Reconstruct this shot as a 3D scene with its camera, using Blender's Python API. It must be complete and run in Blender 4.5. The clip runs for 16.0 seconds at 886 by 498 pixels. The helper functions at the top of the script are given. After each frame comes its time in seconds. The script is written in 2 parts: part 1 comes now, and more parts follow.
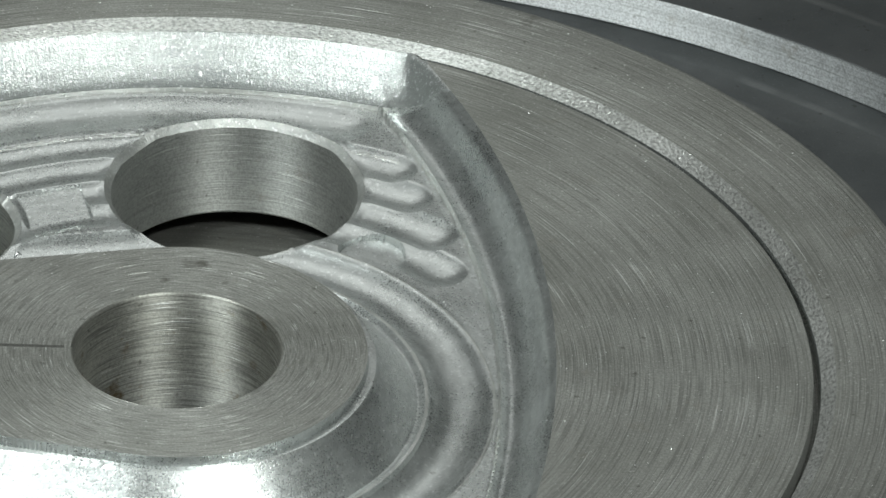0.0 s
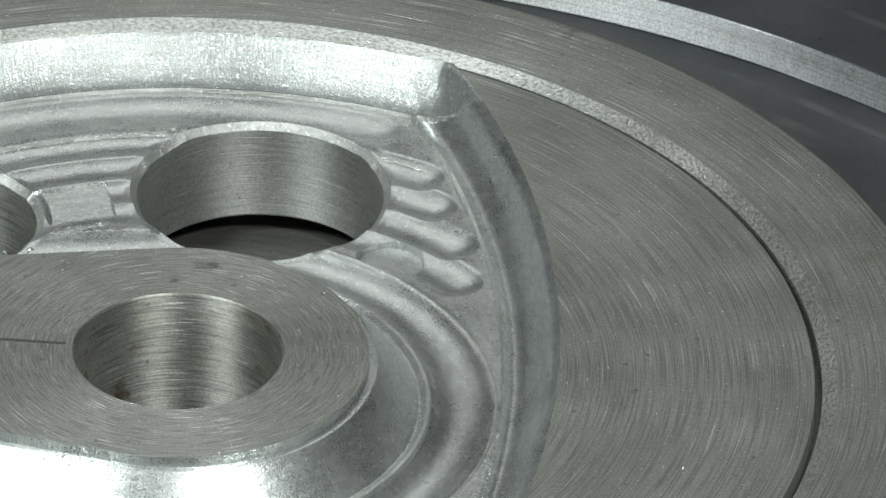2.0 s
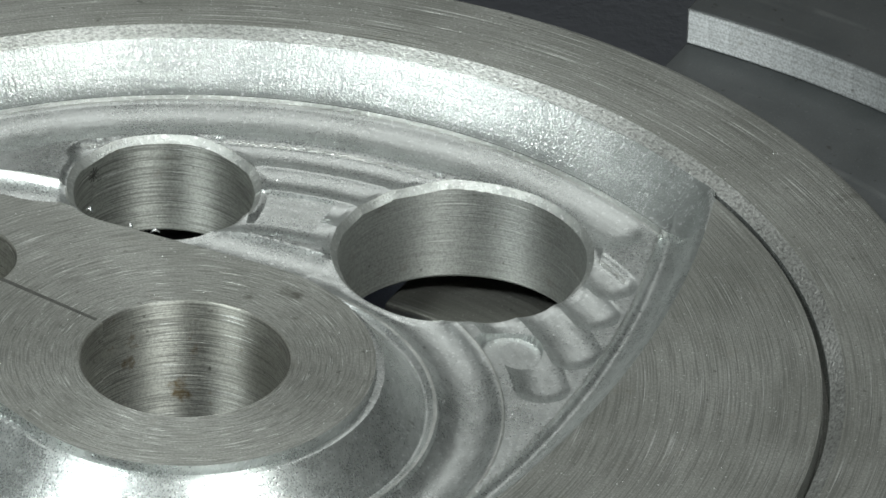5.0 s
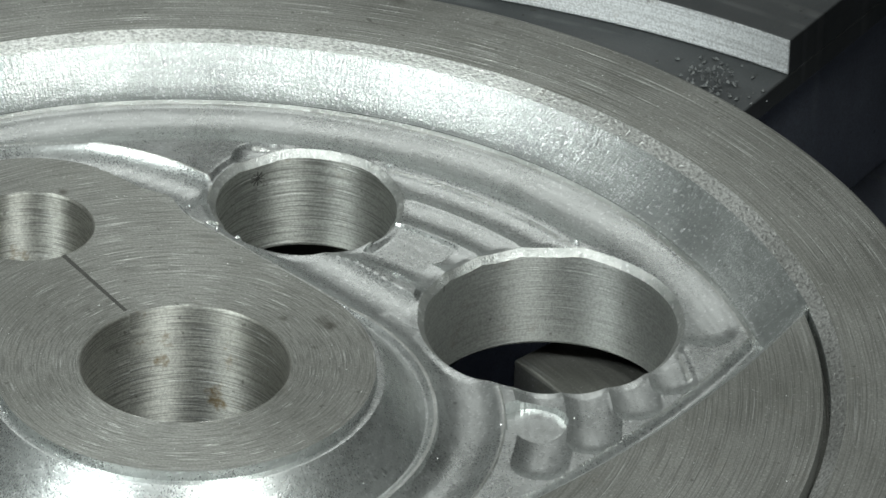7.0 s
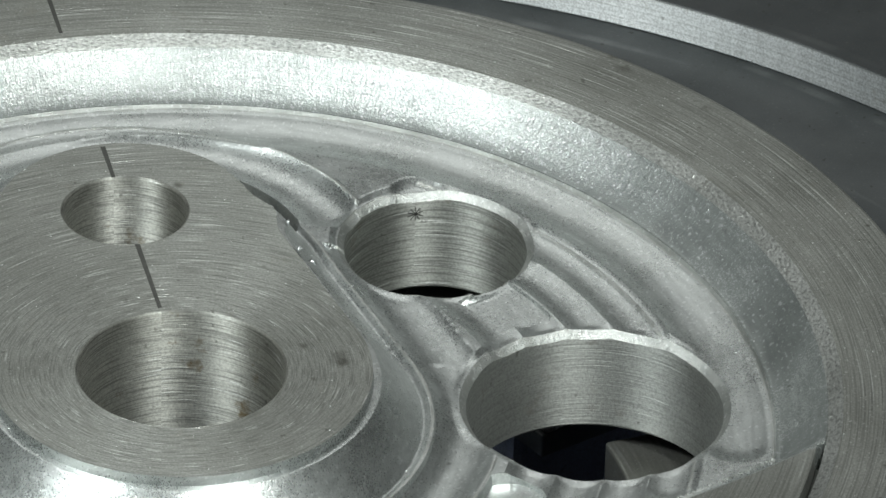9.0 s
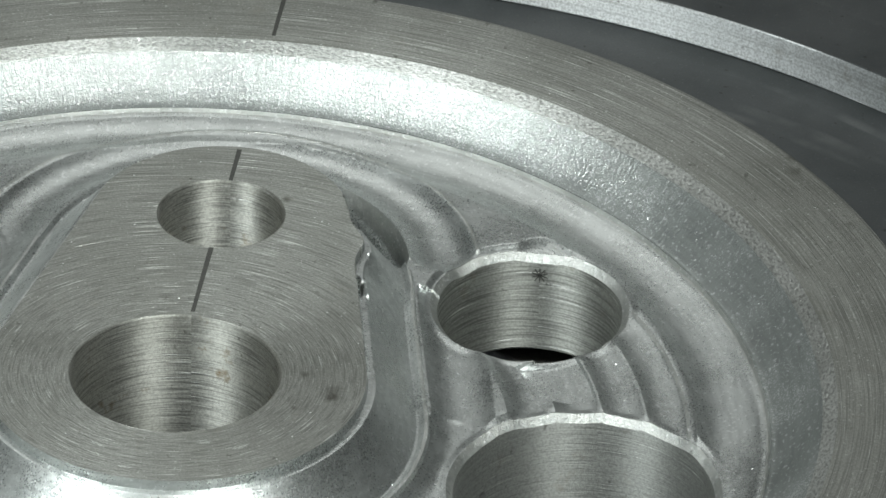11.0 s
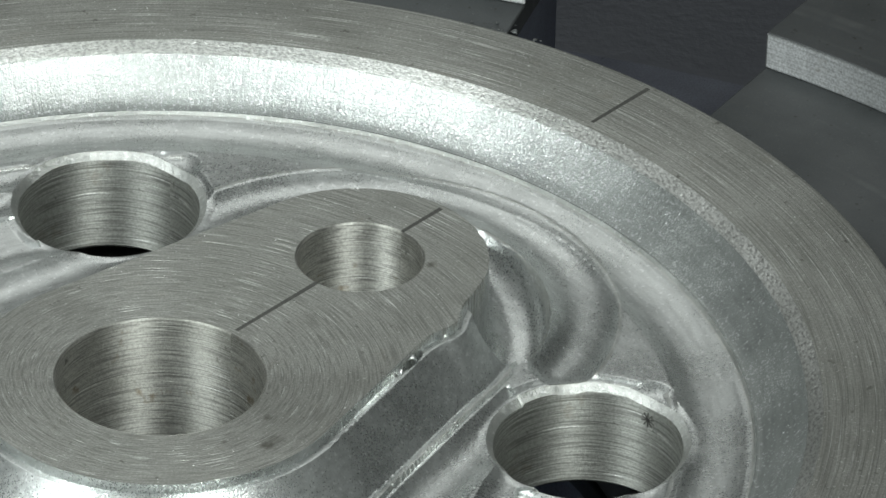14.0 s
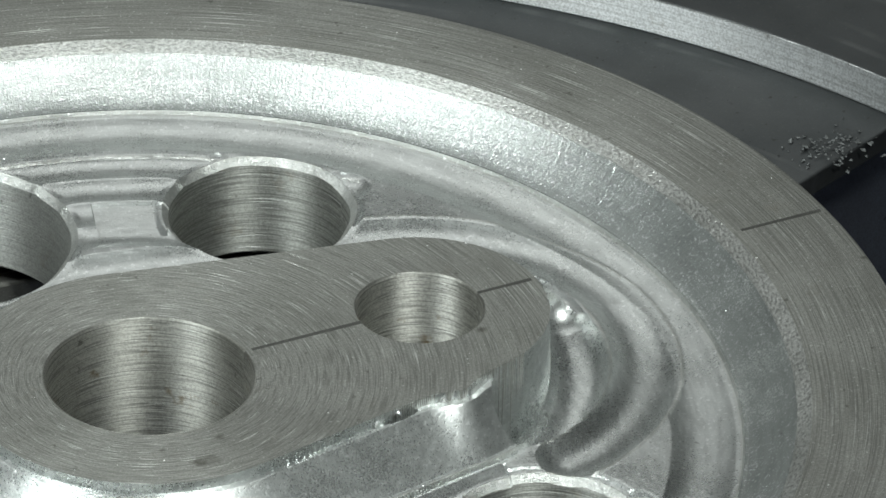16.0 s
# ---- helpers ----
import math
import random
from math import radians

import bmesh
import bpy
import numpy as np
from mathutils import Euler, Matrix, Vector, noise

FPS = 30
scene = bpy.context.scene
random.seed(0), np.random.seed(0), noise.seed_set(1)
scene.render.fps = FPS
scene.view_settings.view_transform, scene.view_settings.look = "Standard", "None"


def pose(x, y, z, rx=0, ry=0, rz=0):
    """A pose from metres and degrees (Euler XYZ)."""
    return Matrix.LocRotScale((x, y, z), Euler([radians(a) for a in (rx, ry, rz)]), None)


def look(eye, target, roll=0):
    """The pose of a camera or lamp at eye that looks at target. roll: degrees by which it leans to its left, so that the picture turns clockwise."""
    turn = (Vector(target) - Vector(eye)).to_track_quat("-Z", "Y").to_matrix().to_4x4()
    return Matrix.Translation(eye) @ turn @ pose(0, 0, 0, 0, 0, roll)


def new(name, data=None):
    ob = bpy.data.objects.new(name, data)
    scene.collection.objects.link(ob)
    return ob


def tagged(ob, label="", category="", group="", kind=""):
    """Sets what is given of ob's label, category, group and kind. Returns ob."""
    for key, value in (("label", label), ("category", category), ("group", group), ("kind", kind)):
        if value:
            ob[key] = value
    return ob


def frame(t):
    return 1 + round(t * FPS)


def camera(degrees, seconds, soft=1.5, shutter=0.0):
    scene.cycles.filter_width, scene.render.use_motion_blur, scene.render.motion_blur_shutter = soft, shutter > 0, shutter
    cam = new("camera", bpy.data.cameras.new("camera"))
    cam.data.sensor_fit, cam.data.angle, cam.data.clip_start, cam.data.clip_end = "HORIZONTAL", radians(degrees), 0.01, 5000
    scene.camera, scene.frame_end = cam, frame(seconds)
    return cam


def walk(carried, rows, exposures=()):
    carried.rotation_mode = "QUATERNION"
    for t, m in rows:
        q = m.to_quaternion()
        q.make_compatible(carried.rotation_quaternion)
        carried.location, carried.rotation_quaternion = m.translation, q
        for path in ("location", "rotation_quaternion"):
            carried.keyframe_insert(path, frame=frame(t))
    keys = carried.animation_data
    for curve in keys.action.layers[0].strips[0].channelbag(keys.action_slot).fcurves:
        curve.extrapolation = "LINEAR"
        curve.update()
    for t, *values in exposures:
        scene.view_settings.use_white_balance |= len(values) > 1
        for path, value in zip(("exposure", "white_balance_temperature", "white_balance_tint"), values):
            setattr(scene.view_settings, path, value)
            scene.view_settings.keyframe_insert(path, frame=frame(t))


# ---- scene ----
# ---- camera ----
MM = 0.001
EL, LEAN = 32.5445, 1.5942
EYE = Vector((16.227, -347.095, 229.653)) * MM
cam = camera(7.0, 16.0, soft=1.6)


def eye_pose(nod=0.0):
    """The standing camera, nodded by a few hundredths of a degree where its stand shakes."""
    return Matrix.Translation(EYE) @ pose(0, 0, 0, 90 - EL - nod, 0, 0) @ pose(0, 0, 0, 0, 0, LEAN)


walk(cam, [(0.0, eye_pose(0.0)), (0.5, eye_pose(0.0206)), (1.0, eye_pose(0.0206)), (1.5, eye_pose(-0.001)),
           (2.0, eye_pose(0.0)), (16.0, eye_pose(0.0))])

# ---- light ----
world = bpy.data.worlds.new("world")
scene.world = world
world.use_nodes = True
world.node_tree.nodes["Background"].inputs[0].default_value = (0.62, 0.66, 0.70, 1)
world.node_tree.nodes["Background"].inputs[1].default_value = 0.10
scene.view_settings.exposure = -0.07


def area_lamp(name, eye, target, width, height, power, colour):
    data = bpy.data.lights.new(name, "AREA")
    data.shape, data.size, data.size_y, data.energy, data.color = "RECTANGLE", width, height, power, colour
    ob = new(name, data)
    ob.matrix_world = look(eye, target)
    return ob


def spot_lamp(name, eye, target, cone, radius, power, colour):
    data = bpy.data.lights.new(name, "SPOT")
    data.spot_size, data.spot_blend, data.shadow_soft_size, data.energy, data.color = radians(cone), 1.0, radius, power, colour
    ob = new(name, data)
    ob.matrix_world = look(eye, target)
    return ob


spot_lamp("work_light_left", (-0.165, -0.115, 0.24), (-0.016, 0.002, 0), 31, 0.026, 3.7, (0.925, 1.0, 0.98))
spot_lamp("work_light_right", (0.100, -0.165, 0.25), (-0.004, -0.008, 0), 31, 0.022, 3.7, (0.94, 1.0, 0.965))
# Added fill light from the north, no fixture in view; brightens upward-facing metal.
area_lamp("north_fill", (-0.06, 0.36, 0.50), (0, 0, 0), 0.50, 0.30, 0.68, (0.965, 1.0, 0.975))


# ---- materials ----
class Nodes:
    """A short way to write a node material."""

    def __init__(self, name):
        self.mat = bpy.data.materials.new(name)
        self.mat.use_nodes = True
        self.tree = self.mat.node_tree
        self.out = self.tree.nodes["Principled BSDF"]
        self.co = self.add("ShaderNodeTexCoord").outputs["Object"]

    def add(self, kind, **inputs):
        node = self.tree.nodes.new(kind)
        for key, value in inputs.items():
            self.put(node.inputs[key.replace("_", " ")], value)
        return node

    def put(self, socket, value):
        if isinstance(value, bpy.types.NodeSocket):
            self.tree.links.new(value, socket)
        else:
            socket.default_value = value

    def math(self, op, a, b=0.0, c=0.0):
        node = self.tree.nodes.new("ShaderNodeMath")
        node.operation = op
        for i, v in enumerate((a, b, c)):
            self.put(node.inputs[i], v)
        return node.outputs[0]

    def noise(self, vector, scale, detail=3.0, rough=0.6):
        return self.add("ShaderNodeTexNoise", Vector=vector, Scale=scale, Detail=detail, Roughness=rough).outputs["Fac"]

    def remap(self, value, a, b, c, d):
        node = self.add("ShaderNodeMapRange")
        for i, v in enumerate((value, a, b, c, d)):
            self.put(node.inputs[i], v)
        return node.outputs[0]

    def mix(self, fac, a, b):
        node = self.tree.nodes.new("ShaderNodeMix")
        node.data_type = "RGBA"
        self.put(node.inputs[0], fac)
        self.put(node.inputs[6], a)
        self.put(node.inputs[7], b)
        return node.outputs[2]

    def polar(self, radial, around, up=0.0):
        """Coordinates that run along turning marks: radius, angle, height, each with its own scale."""
        sep = self.add("ShaderNodeSeparateXYZ", Vector=self.co)
        x, y, z = sep.outputs
        r = self.math("SQRT", self.math("ADD", self.math("MULTIPLY", x, x), self.math("MULTIPLY", y, y)))
        a = self.math("ARCTAN2", y, x)
        return self.add("ShaderNodeCombineXYZ", X=self.math("MULTIPLY", r, radial), Y=self.math("MULTIPLY", a, around),
                        Z=self.math("MULTIPLY", z, up)).outputs[0]

    def finish(self, colour, rough, metal, height=None, strength=0.3, distance=0.0001, brushed=0.0, spread=0.0, share=0.5):
        if brushed:
            tangent = self.tree.nodes.new("ShaderNodeTangent")
            tangent.direction_type, tangent.axis = "RADIAL", "Z"
            self.put(self.out.inputs["Tangent"], tangent.outputs[0])
            self.put(self.out.inputs["Anisotropic"], brushed)
            self.put(self.out.inputs["Anisotropic Rotation"], 0.25)
        lobes = [self.out]
        if spread:
            lobes.append(self.tree.nodes.new("ShaderNodeBsdfPrincipled"))
            both = self.tree.nodes.new("ShaderNodeMixShader")
            self.put(both.inputs[0], share)
            self.put(both.inputs[1], self.out.outputs[0])
            self.put(both.inputs[2], lobes[1].outputs[0])
            self.put(self.tree.nodes["Material Output"].inputs[0], both.outputs[0])
        bump = None
        if height is not None:
            bump = self.add("ShaderNodeBump", Strength=strength, Distance=distance, Height=height)
        for n, lobe in enumerate(lobes):
            self.put(lobe.inputs["Base Color"], colour)
            self.put(lobe.inputs["Roughness"], self.math("ADD", rough, spread) if n else rough)
            self.put(lobe.inputs["Metallic"], metal)
            if bump:
                self.put(lobe.inputs["Normal"], bump.outputs[0])
        return self.mat


def turned(name, light, dark, rough=0.42, grooves=3000.0, depth=0.5, up=0.0, around=3.0, rust=0.0, brushed=0.6, share=0.6, stains=(), streak=0.28, bands=0.4):
    """Metal with turning marks: along circles for a face, along rings for a bore."""
    n = Nodes(name)
    lines = n.noise(n.polar(grooves, around, up), 1.0, 1.0, 0.5)
    fine = n.noise(n.polar(grooves * 2.1, around * 1.7, up * 2.1), 1.0, 1.0, 0.5)
    broad = n.noise(n.polar(grooves * 0.22, around * 0.5, up * 0.2), 1.0, 2.0, 0.5)
    scratch = n.remap(n.noise(n.polar(grooves * 0.85, around * 0.8, up * 0.85), 1.0, 0.5, 0.5), 0.64, 0.74, 0.0, 1.0)
    patchy = n.remap(n.noise(n.co, 320.0, 2.0, 0.5), 0.40, 0.62, 0.1, 1.0)
    scratch = n.math("MULTIPLY", scratch, patchy)
    grain = n.noise(n.co, 9000.0, 2.0, 0.7)
    sparkle = n.remap(n.noise(n.co, 5200.0, 1.0, 0.5), 0.66, 0.78, 0.0, 0.0 if up else 0.55)
    cloud = n.noise(n.co, 130.0, 4.0, 0.6)
    smudge = n.noise(n.co, 45.0, 3.0, 0.6)
    pits = n.remap(n.noise(n.co, 1500.0, 2.0, 0.5), 0.70, 0.76, 0.0, 1.0)
    colour = n.mix(n.remap(n.math("ADD", n.math("MULTIPLY", cloud, 0.6), n.math("MULTIPLY", smudge, 0.4)), 0.35, 0.65, 0.0, 1.0), dark, light)
    colour = n.mix(n.remap(lines, 0.36, 0.54, streak, 0.0), colour, (0.14, 0.14, 0.13, 1))
    # Scratches and sparkle turn near-white: their glints are painted into the colour.
    colour = n.mix(n.math("MULTIPLY", n.math("MAXIMUM", n.math("MULTIPLY", scratch, 0.85), sparkle), streak * 1.8), colour, (0.90, 0.91, 0.89, 1))
    colour = n.mix(n.remap(n.noise(n.co, 6500.0, 1.0, 0.5), 0.36, 0.60, 0.30, 0.0), colour, (0.16, 0.16, 0.15, 1))
    colour = n.mix(n.math("MULTIPLY", pits, 0.5), colour, (0.06, 0.055, 0.045, 1))
    for sx, sy, size in stains:
        away = n.add("ShaderNodeVectorMath", Vector=n.co)
        away.operation = "DISTANCE"
        away.inputs[1].default_value = (sx * MM, sy * MM, 0)
        blot = n.math("ADD", away.outputs["Value"], n.math("MULTIPLY", n.noise(n.co, 1500.0, 3.0), size * 1.6 * MM))
        colour = n.mix(n.remap(blot, size * 1.5 * MM, size * 0.8 * MM, 0.0, 0.75), colour, (0.10, 0.095, 0.08, 1))
    if rust:
        spots = n.remap(n.noise(n.co, 420.0, 4.0, 0.7), 0.60, 0.72, 0.0, rust)
        colour = n.mix(spots, colour, (0.20, 0.15, 0.08, 1))
    r = n.math("ADD", n.remap(smudge, 0.3, 0.7, rough - 0.05, rough + 0.05), n.remap(grain, 0.3, 0.7, -0.05, 0.05))
    r = n.math("SUBTRACT", r, n.math("MULTIPLY", scratch, 0.10))
    height = n.math("ADD", n.math("ADD", n.math("MULTIPLY", lines, 0.7), n.math("MULTIPLY", fine, 0.35)),
                    n.math("ADD", n.math("MULTIPLY", broad, bands), n.math("ADD", n.math("MULTIPLY", grain, 0.3), n.math("MULTIPLY", scratch, 0.5))))
    return n.finish(colour, r, 1.0, height, depth, 0.00006, brushed, 0.25, share)


def milled(name, light, dark, rough=0.30, depth=0.24, fluted=False):
    """Bright metal left by a ball-nosed cutter: fine grain, short chatter marks, faint stains."""
    n = Nodes(name)
    grain = n.noise(n.co, 8500.0, 2.0, 0.65)
    chatter = n.noise(n.polar(800.0, 150.0, 800.0), 1.0, 2.5, 0.6) if fluted else n.noise(n.co, 2100.0, 2.0, 0.5)
    cloud = n.noise(n.co, 160.0, 4.0, 0.6)
    colour = n.mix(n.remap(cloud, 0.3, 0.7, 0.0, 1.0), dark, light)
    colour = n.mix(n.remap(grain, 0.35, 0.65, 0.14, 0.0), colour, (0.12, 0.13, 0.13, 1))
    drag = n.noise(n.polar(2600.0, 14.0, 2600.0), 1.0, 1.5, 0.5)
    colour = n.mix(n.remap(drag, 0.35, 0.58, 0.20, 0.0), colour, (0.16, 0.17, 0.17, 1))
    # Tiny near-white flecks paint the sparkle of the cut metal into its colour.
    colour = n.mix(n.remap(n.noise(n.co, 4200.0, 1.0, 0.5), 0.60, 0.74, 0.0, 0.5), colour, (0.90, 0.91, 0.91, 1))
    colour = n.mix(n.remap(n.noise(n.co, 260.0, 4.0, 0.7), 0.58, 0.72, 0.0, 0.16), colour, (0.20, 0.20, 0.19, 1))
    specks = n.remap(n.noise(n.co, 1300.0, 2.0, 0.5), 0.72, 0.77, 0.0, 0.45)
    colour = n.mix(specks, colour, (0.10, 0.10, 0.09, 1))
    r = n.math("ADD", n.remap(cloud, 0.3, 0.7, rough - 0.05, rough + 0.05), n.remap(grain, 0.3, 0.7, -0.05, 0.06))
    height = n.math("ADD", n.math("MULTIPLY", grain, 0.6), n.math("MULTIPLY", chatter, 0.55 if fluted else 0.4))
    height = n.math("ADD", height, n.math("MULTIPLY", drag, 0.3))
    return n.finish(colour, r, 1.0, height, depth, 0.00012, 0.0, 0.46 if fluted else 0.36, 0.55 if fluted else 0.22)


FACED = turned("faced_metal", (0.46, 0.465, 0.44, 1), (0.31, 0.315, 0.29, 1), 0.50, 10500.0, 1.0, 0.0, 5.0, 0.12, 0.5, 0.5,
               ((0.4, 9.2, 0.9), (1.2, 9.2, 0.8), (19.9, 38.1, 0.9), (-29.6, 33.1, 0.9), (-22.6, 37.1, 0.7), (-28.0, 33.2, 0.8), (20.5, 39.0, 0.8), (-1.0, 7.4, 0.5), (2.5, 7.2, 0.4), (-19.5, 3.6, 0.5)), 0.44, 0.10)
BORED = turned("bored_metal", (0.64, 0.64, 0.60, 1), (0.40, 0.40, 0.36, 1), 0.55, 0.0, 1.0, 11000.0, 1.8, 0.9, 0.95, 0.25, (), 0.55, 0.15)
DRILLED = turned("drilled_metal", (0.52, 0.53, 0.51, 1), (0.40, 0.41, 0.39, 1), 0.52, 0.0, 0.9, 11000.0, 1.8, 0.25, 0.90, 0.35, (), 0.22, 0.1)
RINGED = turned("drilled_metal_with_rings", (0.52, 0.53, 0.50, 1), (0.38, 0.39, 0.36, 1), 0.54, 0.0, 1.0, 8500.0, 1.5, 0.3, 0.92, 0.3, (), 0.55, 0.2)
MILLED = milled("milled_metal", (0.66, 0.68, 0.67, 1), (0.52, 0.54, 0.53, 1))
FILLET = milled("fluted_milled_metal", (0.50, 0.52, 0.51, 1), (0.35, 0.37, 0.36, 1), 0.23, 0.5, True)
STRIP = turned("rolled_strip_metal", (0.80, 0.81, 0.79, 1), (0.42, 0.43, 0.41, 1), 0.46, 7000.0, 1.0, 0.0, 110.0, 0.1, 0.7, 0.3, (), 0.45, 0.15)
EDGE = milled("deburred_edge_metal", (0.70, 0.71, 0.69, 1), (0.44, 0.45, 0.43, 1), 0.40, 1.0)
# Turned jaw shoulder; the strong light on it is put into its near-white colour.
LIT_SHOULDER = turned("turned_jaw_shoulder_lit", (0.93, 0.94, 0.95, 1), (0.80, 0.82, 0.83, 1), 0.56, 0.0, 0.6, 5000.0, 3.0, 0.3, 0.95, 0.3, (), 0.2)
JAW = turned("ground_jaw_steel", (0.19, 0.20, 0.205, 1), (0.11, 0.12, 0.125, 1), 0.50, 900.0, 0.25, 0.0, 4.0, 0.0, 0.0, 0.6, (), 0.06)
# Lit copy of the jaw steel: lamp light on the nose raised into its colour.
LIT_NOSE = turned("turned_jaw_nose_lit", (0.36, 0.36, 0.34, 1), (0.24, 0.24, 0.22, 1), 0.45, 2500.0, 0.6, 0.0, 5.0, 0.2, 0.0)
CHUCK = turned("dark_chuck_steel", (0.40, 0.43, 0.51, 1), (0.27, 0.29, 0.36, 1), 0.45, 500.0, 0.3, 0.0, 6.0, 0.0, 0.0, 0.6, (), 0.08)


def plain(name, light, dark, rough, metal=0.0, scale=20.0):
    n = Nodes(name)
    cloud = n.noise(n.co, scale, 4.0, 0.6)
    return n.finish(n.mix(cloud, dark, light), rough, metal, n.noise(n.co, scale * 20, 3.0), 0.2, 0.0005)


MARK = plain("scribed_mark", (0.09, 0.09, 0.08, 1), (0.03, 0.03, 0.03, 1), 0.6, 0.3, 2000.0)
GLINT = plain("clean_chip_metal", (0.92, 0.93, 0.93, 1), (0.80, 0.82, 0.82, 1), 0.35, 1.0, 900.0)
SWARF = plain("dull_chip_metal", (0.30, 0.31, 0.31, 1), (0.10, 0.11, 0.11, 1), 0.6, 0.8, 700.0)
WALL = plain("unseen_wall_grey", (0.42, 0.43, 0.42, 1), (0.34, 0.35, 0.34, 1), 0.8)
TABLE = plain("machine_table_iron", (0.34, 0.36, 0.40, 1), (0.22, 0.23, 0.26, 1), 0.55, 0.9, 40.0)


# ---- mesh helpers ----
def mesh_of(name, verts, faces, materials, smooth=True, index=None):
    """A mesh from places in millimetres."""
    me = bpy.data.meshes.new(name)
    me.from_pydata([tuple(c * MM for c in v) for v in verts], [], faces)
    for m in materials:
        me.materials.append(m)
    me.polygons.foreach_set("use_smooth", [smooth] * len(me.polygons))
    if index is not None:
        me.polygons.foreach_set("material_index", index)
    me.update()
    return me


def part(name, mesh, parent, label=""):
    ob = new(name, mesh)
    ob.parent = parent
    return tagged(ob, label)


def thing(name, label, category, group="", kind=""):
    return tagged(new(name), label, category, group, kind)


def turned_mesh(name, profile, materials, centre=(0, 0), steps=360, index=None):
    """A body of revolution from (radius, height) pairs."""
    verts, faces, idx = [], [], []
    for r, z in profile:
        for k in range(steps):
            a = 2 * math.pi * k / steps
            verts.append((centre[0] + r * math.cos(a), centre[1] + r * math.sin(a), z))
    for i in range(len(profile) - 1):
        for k in range(steps):
            j = (k + 1) % steps
            faces.append((i * steps + k, i * steps + j, (i + 1) * steps + j, (i + 1) * steps + k))
            idx.append(index[i] if index else 0)
    return mesh_of(name, verts, faces, materials, True, idx)


def slab(name, outline, low, high, material, bevel=0.0):
    """An upright block over a closed outline, with a small bevel."""
    bm = bmesh.new()
    ring = [bm.verts.new((x * MM, y * MM, low * MM)) for x, y in outline]
    face = bm.faces.new(ring)
    top = bmesh.ops.extrude_face_region(bm, geom=[face])["geom"]
    bmesh.ops.translate(bm, vec=(0, 0, (high - low) * MM), verts=[v for v in top if isinstance(v, bmesh.types.BMVert)])
    bmesh.ops.recalc_face_normals(bm, faces=bm.faces)
    if bevel:
        edges = [e for e in bm.edges if e.calc_face_angle(0) > 0.5]
        bmesh.ops.bevel(bm, geom=edges, offset=bevel * MM, segments=2, affect="EDGES", profile=0.5)
    me = bpy.data.meshes.new(name)
    bm.to_mesh(me)
    bm.free()
    me.materials.append(material)
    return me


# ---- the machined disc, in millimetres about its bore ----
BORE, PIN, PIN_AT = 6.0, 3.7, (-17.3, 0.0)
HOLES = [(2.4, 24.0, 7.5), (2.4, -24.0, 7.5), (-16.1, 18.7, 5.5), (-16.0, -19.0, 5.5)]
LAND, RIM_IN, RIM_OUT, CHAMFER = -0.6, 37.15, 44.5, 38.0
SWEEP_X, SWEEP_R = -52.8, 74.7
UNDER, SEAT = -10.6, -15.7


def boss_distance(x, y):
    """Distance from the outline of the raised boss: two circles, their tangents and a corner that the cutter left."""
    r1, r2, h = 11.0, 7.6, -PIN_AT[0]
    px, py = np.abs(y), -x
    b = (r1 - r2) / h
    a = math.sqrt(1 - b * b)
    k = -b * px + a * py
    round_end = np.hypot(px, py - h) - r2
    middle = a * px + b * py - r1
    plain_boss = np.where(k < 0, np.hypot(px, py) - r1, np.where(k > a * h, round_end, middle))
    return plain_boss - 0.7 * np.exp(-((x + 15.9) / 1.5) ** 2 - ((y - 8.8) / 2.0) ** 2)


def ball(d, radius, bottom):
    """The furrow of a ball-nosed cutter at distance d from its line."""
    inside = np.maximum(radius * radius - d * d, 0.0)
    return np.where(np.abs(d) < radius, bottom + radius - np.sqrt(inside), 9.0)


def arc_distance(x, y, cx, cy, radius, start, end):
    """Distance from an arc, with round ends; angles in degrees."""
    ang = np.degrees(np.arctan2(y - cy, x - cx))
    mid, half = (start + end) / 2, (end - start) / 2
    off = (ang - mid + 180) % 360 - 180
    away = np.abs(np.hypot(x - cx, y - cy) - radius)
    ends = [np.hypot(x - cx - radius * math.cos(radians(e)), y - cy - radius * math.sin(radians(e))) for e in (start, end)]
    return np.where(np.abs(off) <= half, away, np.minimum(*ends))


RINGS, RING_BALL, RING_LOW = (28.5, 26.0, 23.45, 20.9), 3.0, -3.95
FOOT, LIP = 3.2, 3.4


def ring_end(ring, inner):
    """The azimuth at which a ring about the bore comes within reach of the swept wall."""
    c = (inner ** 2 - ring ** 2 - SWEEP_X ** 2) / (-2 * SWEEP_X * ring)
    return math.degrees(math.acos(max(-1, min(1, c))))


def cusps(x, y):
    """The sharp crests between passes of the cutter: (signed distance, where it stands, how tall its burr is)."""
    r = np.hypot(x, y)
    azimuth = np.abs(np.degrees(np.arctan2(y, x)))
    boss = boss_distance(x, y)
    s = SWEEP_R - np.hypot(x - SWEEP_X, y)
    pin = np.hypot(x - PIN_AT[0], y)
    open_floor = s > FOOT + 1.0
    return [(r - 34.2, s > FOOT - 0.4, 0.05), (s - FOOT, (r < 34.0) & (r > 18), 0.09), (boss - LIP - 0.1, x > -18, 0.03), (r - 18.4, (azimuth < 98) & (s > FOOT), 0.08),
            (r - 29.7, open_floor & (azimuth < 140) & (boss > 8), 0.06), (pin - 15.45, (x < -21) & (r < 33.6), 0.06),
            (pin - 11.25, (x < -19.5) & (y > -1), 0.05)]


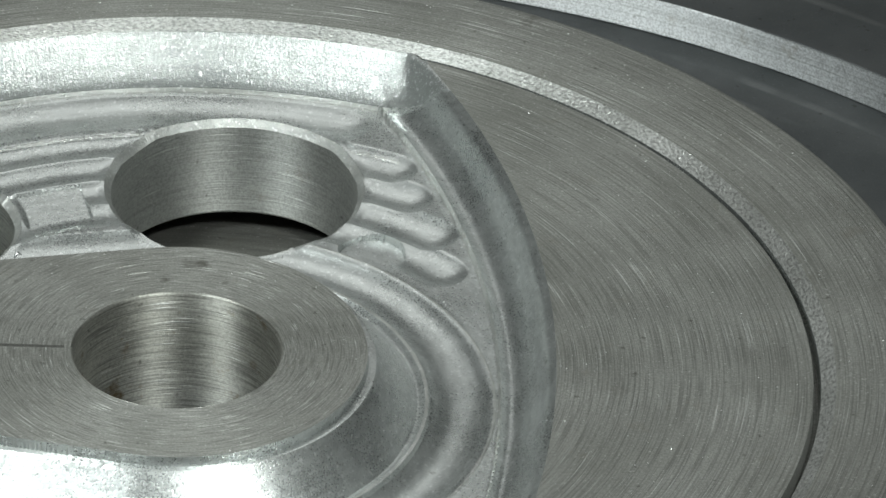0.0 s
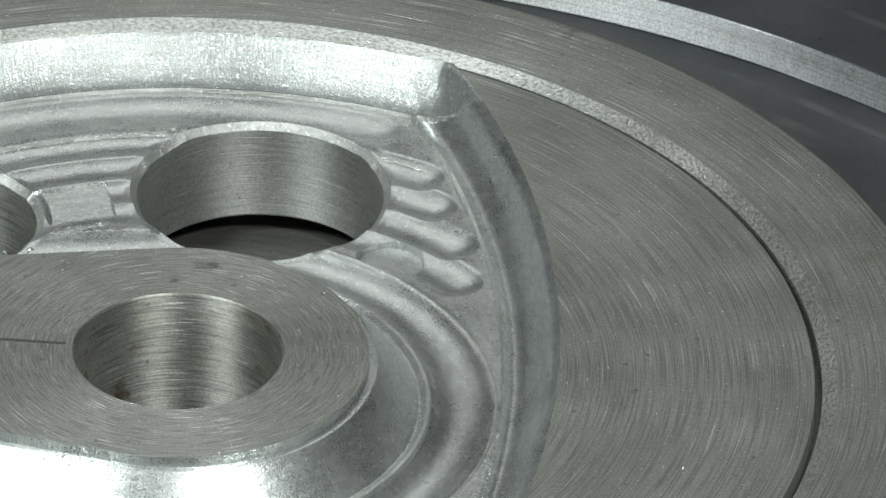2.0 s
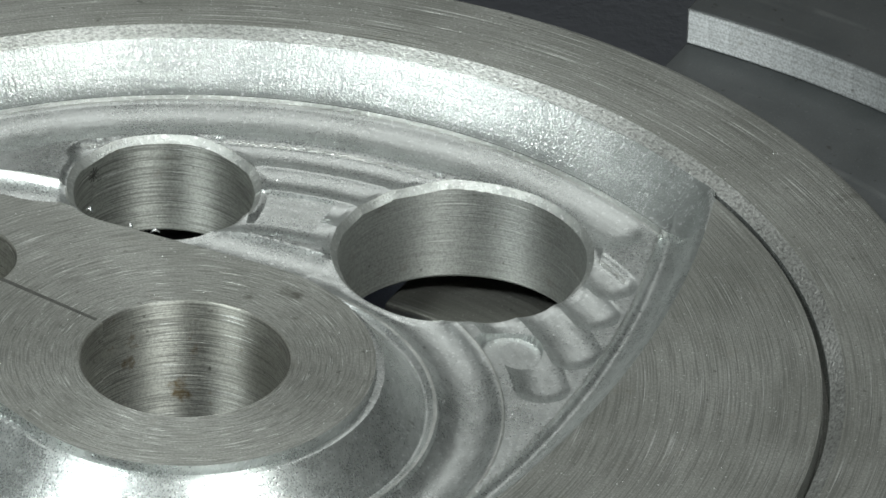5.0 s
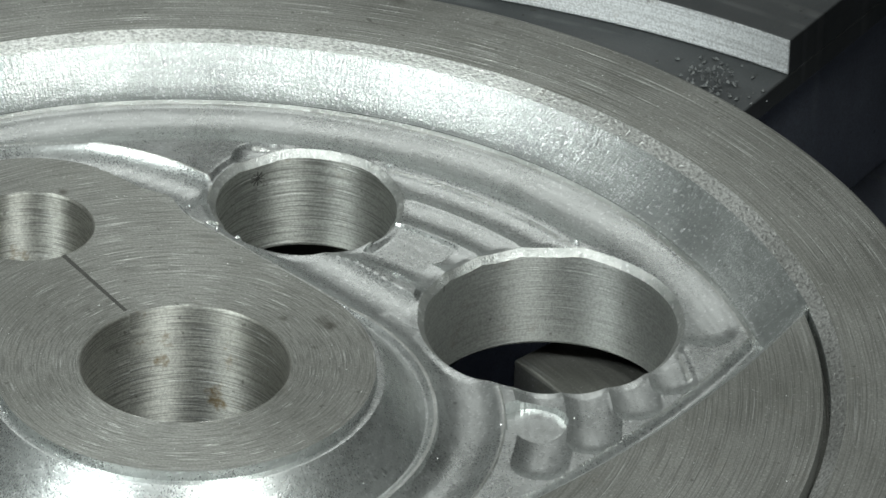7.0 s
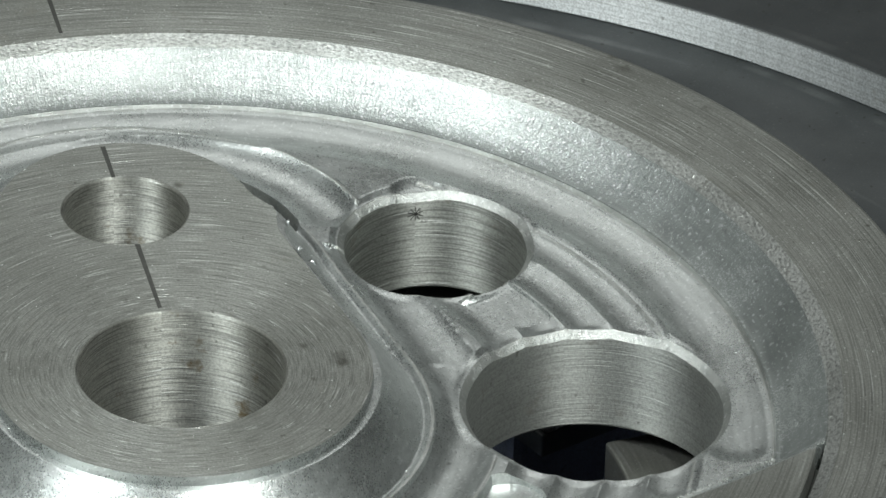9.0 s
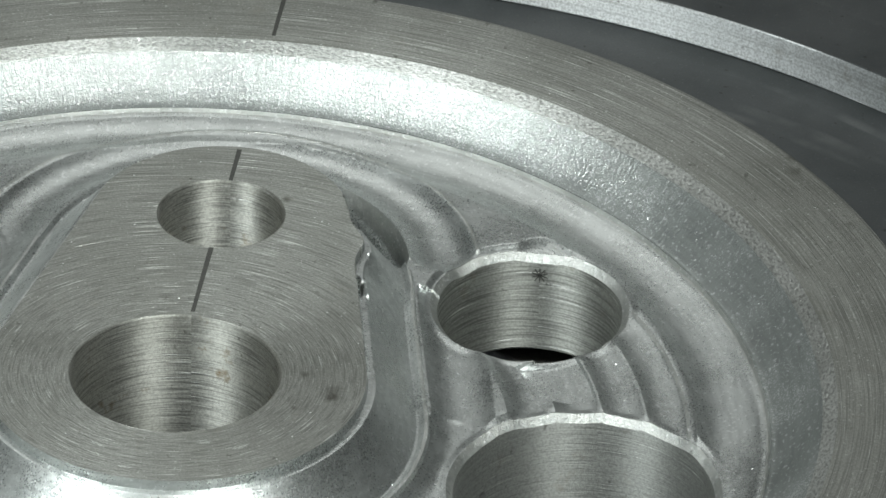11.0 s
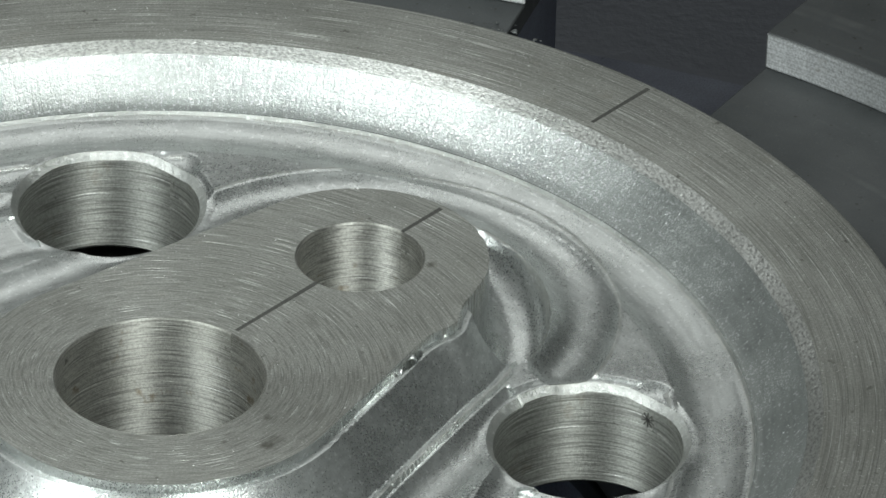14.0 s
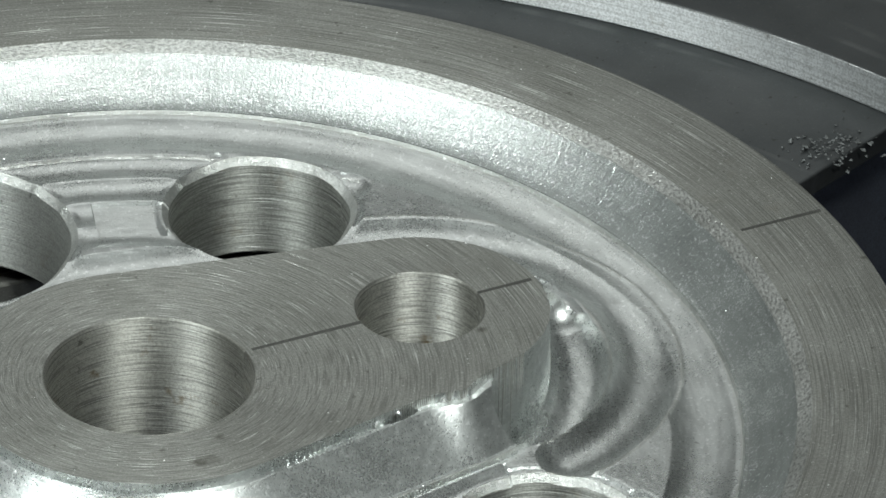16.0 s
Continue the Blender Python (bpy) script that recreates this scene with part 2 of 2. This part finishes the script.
def height(x, y):
    """The top surface of the disc."""
    r = np.hypot(x, y)
    azimuth = np.degrees(np.arctan2(y, x))
    boss = boss_distance(x, y)
    s = SWEEP_R - np.hypot(x - SWEEP_X, y)
    turn = np.degrees(np.arctan2(y, x - PIN_AT[0])) % 360
    floor = np.full_like(r, -3.45)
    # the broad furrow inside the rim, with a round end at the swept wall
    cuts = [ball(arc_distance(x, y, 0, 0, 31.95, ring_end(31.95, SWEEP_R - FOOT - 2.9), 360 - ring_end(31.95, SWEEP_R - FOOT - 2.9)), 4.5, -3.86)]
    # four narrow furrows that end like fingers at the swept wall
    for n, ring in enumerate(RINGS):
        end = ring_end(ring, SWEEP_R - FOOT - 1.9 - 0.25 * (n % 2))
        cuts.append(ball(arc_distance(x, np.abs(y), 0, 0, ring, end, 139), RING_BALL, RING_LOW - 0.05 * (n % 3)))
    # the furrow that follows the boss, the groove round the bore, the furrow round the end of the boss
    cuts.append(np.where((x < 2) & ((x > -16.8) | (y < 0)), ball(boss - 5.7, 3.3, -4.02), 9.0))
    cuts.append(ball(arc_distance(x, y, 0, 0, 16.45, -101, 101), 2.75, -4.05))
    lift = np.clip((turn - 145) / 45, 0, 1) ** 2 * 0.45
    cuts.append(ball(arc_distance(x, y, *PIN_AT, 13.3, 105, 188), 2.8, -4.36 + np.where(turn < 240, lift, 0)))
    pad = (np.abs(np.abs(azimuth) - 112) < 5.6) & (np.abs(r - 22.9) < 1.8)
    cuts.append(np.where(pad, -4.15 + 0.10 * (r - 22.9), 9.0))
    for c in cuts:
        floor = np.minimum(floor, c)
    # a flat plunge mark beside the large hole
    floor = np.where((np.hypot(x - 10.9, y - 16.9) < 2.0) & (r > 18.6), np.minimum(floor, -4.2), floor)
    # the swept wall with its hollow foot
    ease = np.clip((s - 0.3) / 1.0, 0, 1)
    ease = ease * ease * (3 - 2 * ease)
    drop = (1 - ease) * 0.75 * s + ease * 2.75 * (1 - np.clip(1 - s / 2.5, 0, 1) ** 1.5)
    swept = np.where(s < 2.5, LAND - drop, LAND - 2.75 + np.maximum(s - 2.5, 0) ** 2 * 0.8)
    floor = np.where(s < FOOT, np.where(r < 18.6, np.minimum(floor, swept), swept), floor)
    # the hollow wall under the rim
    t = RIM_IN - r
    wall = np.where(t < 2.65, -0.8 - 2.45 * (1 - np.clip(1 - t / 2.65, 0, 1) ** 1.22), -3.25 + np.maximum(t - 2.65, 0) ** 2 * 0.9)
    falling = np.where(s < 2.5, swept, LAND - 2.75 - 2.0 * (s - 2.5))
    floor = np.where(t < 2.95, 0.5 * (wall + falling + np.sqrt((wall - falling) ** 2 + 0.6)), floor)
    # the wall of the boss, its hollow foot and the narrow lip beyond
    foot, deep = 2.95, -3.4
    side = deep * (1 - np.clip(1 - boss / foot, 0, 1) ** 1.06)
    side = np.where(boss > foot, deep - (deep + 3.12) * ((boss - foot) / (LIP - foot)) ** 1.6, side)
    floor = np.where(boss < LIP, side, floor)
    floor = np.where((boss >= LIP) & (boss < LIP + 0.22) & (x > -18), -3.15, floor)
    # the deep curved bite round the end of the boss
    depth = -7.2 + 3.1 * np.clip((turn - 104) / 72, 0, 1) ** 1.3
    bite = ball(arc_distance(x, y, *PIN_AT, 9.4, 103.5, 176), 1.85, np.where((turn > 80) & (turn < 200), depth, 0))
    floor = np.minimum(floor, bite)
    # a chipped hollow in the upper edge of the boss wall
    chip = ((x + 11.6) / 1.2) ** 2 + ((boss - 0.05) / 0.34) ** 2
    floor = np.where((chip < 1) & (y > 0) & (boss > 0), np.minimum(floor, -0.9 - 0.5 * (1 - chip)), floor)
    for d, where, tall in cusps(x, y):
        floor = floor + np.where(where, tall * np.exp(-(d / 0.10) ** 2), 0.0)
    for hx, hy, hr in HOLES:
        near = np.clip((0.95 - (np.hypot(x - hx, y - hy) - hr)) / 0.5, 0, 1)
        floor = floor + (np.clip(floor, -4.1, -3.55) * 0.5 - 3.84 * 0.5 - floor) * near * near * (3 - 2 * near)
    land = np.full_like(r, LAND)
    land = np.where((r > 36.7) & (r < 37.14), -2.2, land)
    z = np.where(s > 0, np.minimum(floor, LAND), land)
    z = np.where(boss <= 1e-6, 0.0, z)
    rim = np.clip((r - RIM_IN) / (CHAMFER - RIM_IN), 0, 1) * 0.5 - 0.8
    return np.where(r > RIM_IN - 1e-6, rim, z)


def holed_plate(name):
    """The flat underside with its five openings."""
    count = 720
    radii = np.linspace(BORE + 0.4, 38.6, 110)
    rr, aa = np.meshgrid(radii, np.arange(count) * 2 * math.pi / count, indexing="ij")
    x, y = rr * np.cos(aa), rr * np.sin(aa)
    gone = np.zeros(rr.shape, bool)
    for hx, hy, hr in HOLES + [(*PIN_AT, PIN - 0.3)]:
        d = np.hypot(x - hx, y - hy)
        near = np.abs(d - hr - 0.3) < 0.24
        x, y = np.where(near, hx + (x - hx) / d * (hr + 0.3), x), np.where(near, hy + (y - hy) / d * (hr + 0.3), y)
        gone |= (d < hr + 0.3) & ~near
    verts = np.stack([x, y, np.full_like(x, UNDER)], -1).reshape(-1, 3).tolist()
    flags = gone.ravel()
    faces = []
    for i in range(len(radii) - 1):
        for k in range(count):
            q = (i * count + k, i * count + (k + 1) % count, (i + 1) * count + (k + 1) % count, (i + 1) * count + k)
            if not flags[list(q)].any():
                faces.append(q)
    return mesh_of(name, verts, faces, [FACED], False)


def machined_disc():
    disc = thing("machined_disc", "bare metal disc with milled pocket, boss and bored holes in chuck", "machine part")
    radii = np.concatenate([np.arange(BORE + 0.12, 36.3, 0.11), [36.4, 36.55, 36.69, 36.71, 36.9, 37.13], [RIM_IN, 37.4, 37.7, CHAMFER]])
    count = 2400
    ang = np.arange(count) * 2 * math.pi / count
    rr, aa = np.meshgrid(radii, ang, indexing="ij")
    x, y = rr * np.cos(aa), rr * np.sin(aa)
    outlines = [boss_distance, lambda u, v: np.hypot(u - SWEEP_X, v) - SWEEP_R,
                lambda u, v: np.hypot(u - PIN_AT[0], v) - PIN - 0.12]
    for hx, hy, hr in HOLES:
        outlines.append(lambda u, v, hx=hx, hy=hy, hr=hr: np.hypot(u - hx, v - hy) - hr - 0.4)
    free = rr < 36.4
    free[0] = False
    snapped = np.zeros_like(free)
    for f in outlines:
        e = 1e-4
        d = f(x, y)
        gx, gy = (f(x + e, y) - d) / e, (f(x, y + e) - d) / e
        along = np.abs(gx * np.cos(aa) + gy * np.sin(aa))
        across = np.abs(gy * np.cos(aa) - gx * np.sin(aa))
        near = (np.abs(d) < 0.502 * np.maximum(0.11 * along, rr * 2 * math.pi / count * across)) & free
        x, y = np.where(near, x - d * gx, x), np.where(near, y - d * gy, y)
        free &= ~near
        snapped |= near
    z = height(x, y)
    gone = np.zeros_like(free)
    for f in outlines[2:]:
        gone |= f(x, y) < -1e-5
    nr = len(radii)
    i, k = np.meshgrid(np.arange(nr - 1), np.arange(count), indexing="ij")
    j = (k + 1) % count
    quads = np.stack([i * count + k, (i + 1) * count + k, (i + 1) * count + j, i * count + j], -1).reshape(-1, 4)
    quads = quads[~gone.ravel()[quads].any(1)]
    flat_boss = (boss_distance(x, y) < 1e-3).ravel()
    flat_land = ((np.hypot(x - SWEEP_X, y) > SWEEP_R - 1e-3) & (rr < RIM_IN)).ravel()
    faced = flat_boss[quads].all(1) | flat_land[quads].all(1)
    edge = (rr >= RIM_IN - 1e-6).ravel()[quads].all(1)
    on = snapped.ravel()[quads]
    cut = on.any(1) & ~on.all(1)
    swap = on[:, 1] & on[:, 3]
    hollow = ((rr > 34.25) & (rr < RIM_IN + 0.01)).ravel()[quads].all(1)
    kind = np.where(edge, 2, np.where(faced, 1, np.where(hollow, 3, 0))).astype(np.int32)
    burr = np.zeros(x.shape, bool)
    for d, where, tall in cusps(x, y):
        burr |= where & (np.abs(d) < 0.06)
    kind = np.where((kind == 0) & burr.ravel()[quads].any(1), 4, kind).astype(np.int32)
    a, b, c, d = quads.T
    first = np.where(swap[:, None], np.stack([a, b, d], -1), np.stack([a, b, c], -1))[cut]
    second = np.where(swap[:, None], np.stack([b, c, d], -1), np.stack([a, c, d], -1))[cut]
    keep = quads[~cut]
    tris = np.concatenate([first, second])
    flat = flat_boss[tris].all(1) | flat_land[tris].all(1)
    index = np.concatenate([kind[~cut], np.where(flat, 1, 0)]).astype(np.int32)
    loops = np.concatenate([keep.ravel(), tris.ravel()]).astype(np.int32)
    total = np.concatenate([np.full(len(keep), 4), np.full(len(tris), 3)]).astype(np.int32)
    begin = np.concatenate([[0], np.cumsum(total)[:-1]]).astype(np.int32)
    me = bpy.data.meshes.new("web")
    me.vertices.add(x.size)
    me.vertices.foreach_set("co", (np.stack([x, y, z], -1).reshape(-1, 3) * MM).astype(np.float32).ravel())
    me.loops.add(len(loops))
    me.loops.foreach_set("vertex_index", loops)
    me.polygons.add(len(total))
    me.polygons.foreach_set("loop_start", begin)
    me.polygons.foreach_set("loop_total", total)
    me.polygons.foreach_set("use_smooth", np.ones(len(total), bool))
    for m in (MILLED, FACED, STRIP, FILLET, EDGE):
        me.materials.append(m)
    me.polygons.foreach_set("material_index", index)
    me.update(calc_edges=True)
    me.validate()
    me.set_sharp_from_angle(angle=radians(24))
    part("pocket_web", me, disc, "milled pocket floor with ball-cutter furrows, boss and flat land")
    rim = [(CHAMFER, -0.3), (CHAMFER + 0.06, -0.28), (RIM_OUT - 0.3, -0.28), (RIM_OUT - 0.1, -0.33), (RIM_OUT, -0.55), (RIM_OUT, SEAT + 0.4),
           (RIM_OUT - 0.4, SEAT), (39.0, SEAT), (38.6, SEAT + 0.4), (38.6, UNDER)]
    part("underside", holed_plate("underside"), disc, "flat underside of the disc")
    part("rim", turned_mesh("rim", rim, [FACED], steps=720), disc, "flat turned outer rim with fine circular tool marks")
    part("bore", turned_mesh("bore", [(BORE + 0.12, 0.0), (BORE + 0.02, -0.05), (BORE, -0.12), (BORE, -10.3), (BORE + 0.4, UNDER)], [BORED], steps=240),
         disc, "centre bore with ringed tool marks and brown stains")
    pin = turned_mesh("pin_hole", [(PIN + 0.14, -0.003), (PIN + 0.02, -0.08), (PIN, -0.15), (PIN, UNDER)], [BORED], steps=200)
    hole = part("pin_hole", pin, disc, "small reamed hole in the boss")
    hole.location = (PIN_AT[0] * MM, PIN_AT[1] * MM, 0)
    for hx, hy, hr in HOLES:
        steps = 300
        a = np.arange(steps) * 2 * math.pi / steps
        verts, faces, idx = [], [], []
        rings = [(hr + 0.52, -0.02), (hr + 0.4, 0.0), (hr, -0.42), (hr - 0.02, -0.55), (hr - 0.02, None), (hr + 0.3, "end")]
        tops = height(hx + (hr + 0.4) * np.cos(a), hy + (hr + 0.4) * np.sin(a))
        for q, drop in rings:
            for t, top in zip(a, tops):
                zz = UNDER + 0.3 if drop is None else UNDER if drop == "end" else top + drop
                verts.append((q * math.cos(t), q * math.sin(t), zz))
        for n in range(len(rings) - 1):
            for t in range(steps):
                u = (t + 1) % steps
                faces.append((n * steps + t, n * steps + u, (n + 1) * steps + u, (n + 1) * steps + t))
                idx.append(1 if n == 1 else 0)
        liner = mesh_of("bolt_hole", verts, faces, [DRILLED if hr > 7 else RINGED, EDGE], True, idx)
        liner.set_sharp_from_angle(angle=radians(30))
        ob = part("bolt_hole", liner, disc, "bored through hole with bright chamfer")
        ob.location = (hx * MM, hy * MM, 0)
    # Scribed V-groove as thin bars; the shade inside it is their dark colour.
    for r0, r1, top in ((6.5, 13.5, 0.0), (21.1, 24.6, 0.0), (38.6, 44.0, -0.28)):
        part("scribe_line", slab("scribe_line", [(-r0, -0.12), (-r0, 0.12), (-r1, 0.15), (-r1, -0.15)], top - 0.05, top + 0.012, MARK), disc,
             "scribed centre line, groove shade put into its dark colour")
    disc_litter(disc)
    return disc


def grit(name, places, low, high, material):
    """Tiny uneven chips, each with a few faces, joined; places in millimetres."""
    verts, faces = [], []
    for x, y, z in places:
        size = random.uniform(low, high)
        n = len(verts)
        stretch = random.uniform(0.6, 1.9)
        turn = random.uniform(0, math.pi)
        for dx, dy, dz in ((1, 0, 0.2), (0, 1, 0.3), (-1, 0, 0.1), (0, -1, 0.3), (0.2, 0.1, 1.0), (0, 0, -0.4)):
            u, v = dx * stretch * size * random.uniform(0.7, 1.2), dy * size * random.uniform(0.5, 1.2)
            verts.append((x + u * math.cos(turn) - v * math.sin(turn), y + u * math.sin(turn) + v * math.cos(turn), z + (dz + 0.1) * size))
        for k in range(4):
            faces += [(n + k, n + (k + 1) % 4, n + 4), (n + (k + 1) % 4, n + k, n + 5)]
    return mesh_of(name, verts, faces, [material], False)


def disc_litter(disc):
    """Dust on the disc, slivers hanging on the boss edge and a star-shaped scratch in one hole."""
    r, a = 44.0 * np.sqrt(np.random.rand(900)), 2 * math.pi * np.random.rand(900)
    x, y = r * np.cos(a), r * np.sin(a)
    clear = (r > BORE + 0.6) & (np.hypot(x - PIN_AT[0], y) > PIN + 0.5) & (np.abs(r - 37.2) > 0.8)
    for hx, hy, hr in HOLES:
        clear &= np.hypot(x - hx, y - hy) > hr + 0.7
    x, y = x[clear], y[clear]
    z = np.where(np.hypot(x, y) > CHAMFER, -0.28, height(x, y))
    dust = part("metal_dust", grit("metal_dust", list(zip(x, y, z)), 0.018, 0.055, GLINT), disc, "fine bright metal dust on the machined faces")
    tagged(dust, kind="stuff")
    for px, py, turn, long in ((-9.8, 9.75, 40, 0.34), (-11.3, 9.35, 130, 0.32), (-14.3, 9.2, 10, 0.26)):
        verts, faces = [], []
        for k in range(7):
            u = k / 6 - 0.5
            wide = 0.08 * (1 - (2 * u) ** 2) + 0.02
            for v in (-wide, wide):
                verts.append((u * long * 1.6, v, 0.16 * math.cos(4 * u) + 0.6 * v))
        for k in range(6):
            faces.append((2 * k, 2 * k + 1, 2 * k + 3, 2 * k + 2))
        sliver = part("burr_sliver", mesh_of("burr_sliver", verts, faces, [GLINT]), disc, "bright curled burr on the boss edge")
        sliver.modifiers.new("thickness", "SOLIDIFY").thickness = 0.03 * MM
        sliver.matrix_basis = pose(px * MM, py * MM, -0.12 * MM, 0, 0, turn)
    hx, hy, hr = HOLES[2]
    for lean in (0, 36, 72, 108, 144):
        bar = slab("star_scratch", [(-0.5, -0.02), (0.5, -0.02), (0.5, 0.02), (-0.5, 0.02)], 0.0, 0.05, MARK)
        ob = part("star_scratch", bar, disc, "dark star-shaped scratch in the hole wall")
        ob.matrix_basis = pose((hx - hr + 0.02) * MM, hy * MM, -5.1 * MM) @ pose(0, 0, 0, 0, 90, 0) @ pose(0, 0, 0, 0, 0, lean)


# ---- the chuck ----
JAW_TOP, JAW_STEP, JAW_LOW, FACE_Z, STEP_R, CHUCK_R = -13.0, -15.7, -17.3, -36.0, 71.0, 100.0
GAP, GAP_AT = 7.0, 105.6


def jaw_outline(inset, inner, outer, steps=40):
    """A sector between two slots, from an inner to an outer radius; inset in millimetres at the sides."""
    def arc(radius, flip):
        lo = radians(GAP) + inset / radius
        hi = math.pi / 2 - lo
        pts = [(radius * math.cos(lo + (hi - lo) * k / steps), radius * math.sin(lo + (hi - lo) * k / steps)) for k in range(steps + 1)]
        return pts[::-1] if flip else pts
    return arc(outer, False) + arc(inner, True)


def chuck():
    body = thing("lathe_chuck", "four-jaw lathe chuck of dark worn steel holding the disc", "chuck")
    part("chuck_body", turned_mesh("chuck_body", [(0.01, FACE_Z), (20, FACE_Z), (CHUCK_R - 1, FACE_Z), (CHUCK_R, FACE_Z - 1), (CHUCK_R, -119), (CHUCK_R - 1, -120), (0.01, -120)],
                                   [CHUCK], steps=240), body, "round dark chuck body")
    base = slab("jaw_foot", jaw_outline(5.0, 30, 96, 24), FACE_Z, JAW_LOW, CHUCK, 0.6)
    plate = slab("jaw_plate", jaw_outline(0.0, 28, 98, 40), JAW_LOW, JAW_STEP, JAW, 0.15)
    nose = slab("jaw_nose", jaw_outline(0.0, 28.3, 37.2, 24), JAW_STEP, -12.0, LIT_NOSE, 0.2)
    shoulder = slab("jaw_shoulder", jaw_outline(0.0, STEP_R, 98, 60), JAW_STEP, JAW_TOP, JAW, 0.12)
    # Only the inner upright face takes the colour that carries the light.
    shoulder.materials.append(LIT_SHOULDER)
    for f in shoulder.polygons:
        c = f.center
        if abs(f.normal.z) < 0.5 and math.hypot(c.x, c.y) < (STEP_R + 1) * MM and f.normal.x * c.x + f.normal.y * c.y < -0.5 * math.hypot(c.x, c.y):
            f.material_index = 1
    for k in range(4):
        turn = radians(GAP_AT + 90 * k)
        jaw = part("chuck_jaw", plate, body, "stepped steel chuck jaw, inner shoulder face coloured as brightly lit")
        jaw.rotation_euler = (0, 0, turn)
        part("jaw_shoulder", shoulder, jaw)
        part("jaw_nose", nose, jaw)
        part("jaw_foot", base, jaw)
    for cx, cy in ((-59.6, -25.9), (-29.2, 60.6)):
        spots = []
        for _ in range(110):
            u, v = random.gauss(0, 1.5), random.gauss(0, 1.1)
            spots.append((cx + u, cy + v, JAW_STEP + 0.05 + 0.7 * random.random() * max(0.0, 1 - 0.4 * math.hypot(u, v))))
        tagged(part("swarf", grit("swarf", spots, 0.05, 0.19, SWARF), body, "small heap of grey metal swarf on the jaw"), kind="stuff")
    return body


# ---- the machine bed, and an added box of unseen walls round it ----
def room():
    def block(name, lo, hi, material, label):
        bm = bmesh.new()
        bmesh.ops.create_cube(bm, size=1.0)
        for v in bm.verts:
            v.co = [lo[i] + (v.co[i] + 0.5) * (hi[i] - lo[i]) for i in range(3)]
        me = bpy.data.meshes.new(name)
        bm.to_mesh(me)
        bm.free()
        me.materials.append(material)
        return tagged(new(name, me), label, "setting", kind="structure")
    block("floor", (-0.55, -0.60, -0.16), (0.55, 0.55, -0.12), TABLE, "dark cast iron machine bed under the chuck")
    # Ceiling and walls stay out of view; added as grey surroundings for metal reflections.
    block("ceiling", (-0.55, -0.60, 0.60), (0.55, 0.55, 0.62), WALL, "plain grey ceiling, unseen, added to close the box of walls")
    block("wall_north", (-0.55, 0.53, -0.12), (0.55, 0.55, 0.60), WALL, "plain grey wall, unseen, added for the metal to reflect")
    block("wall_south", (-0.55, -0.60, -0.12), (0.55, -0.58, 0.60), WALL, "plain grey wall, unseen, added for the metal to reflect")
    block("wall_east", (0.53, -0.58, -0.12), (0.55, 0.53, 0.60), WALL, "plain grey wall, unseen, added for the metal to reflect")
    block("wall_west", (-0.55, -0.58, -0.12), (-0.53, 0.53, 0.60), WALL, "plain grey wall, unseen, added for the metal to reflect")


room()
CHUCK_THING = chuck()
DISC_THING = machined_disc()

# seconds and degrees of turn of the chuck
TURN = [(0.0, 0.0), (1.0, 0.0), (1.35, 0.0), (1.5, -0.6), (2.0, -3.63), (2.5, -8.0), (3.0, -13.46), (3.5, -18.64), (4.0, -24.23), (6.5, -50.69), (7.0, -55.49),
        (7.5, -60.23), (8.0, -65.71), (8.5, -70.82), (9.0, -76.3), (11.5, -101.56), (12.0, -107.07), (12.5, -112.88), (13.0, -118.45),
        (13.5, -124.32), (14.0, -130.02), (14.5, -135.67), (15.0, -141.28), (15.5, -147.1), (16.0, -152.63)]
OFF_CENTRE = (1.068 * MM, 1.201 * MM, 0.0)


def motions():
    rows = [(t, pose(0, 0, 0, 0, 0, a)) for t, a in TURN]
    walk(CHUCK_THING, rows)
    walk(DISC_THING, [(t, m @ pose(*OFF_CENTRE)) for t, m in rows])


motions()
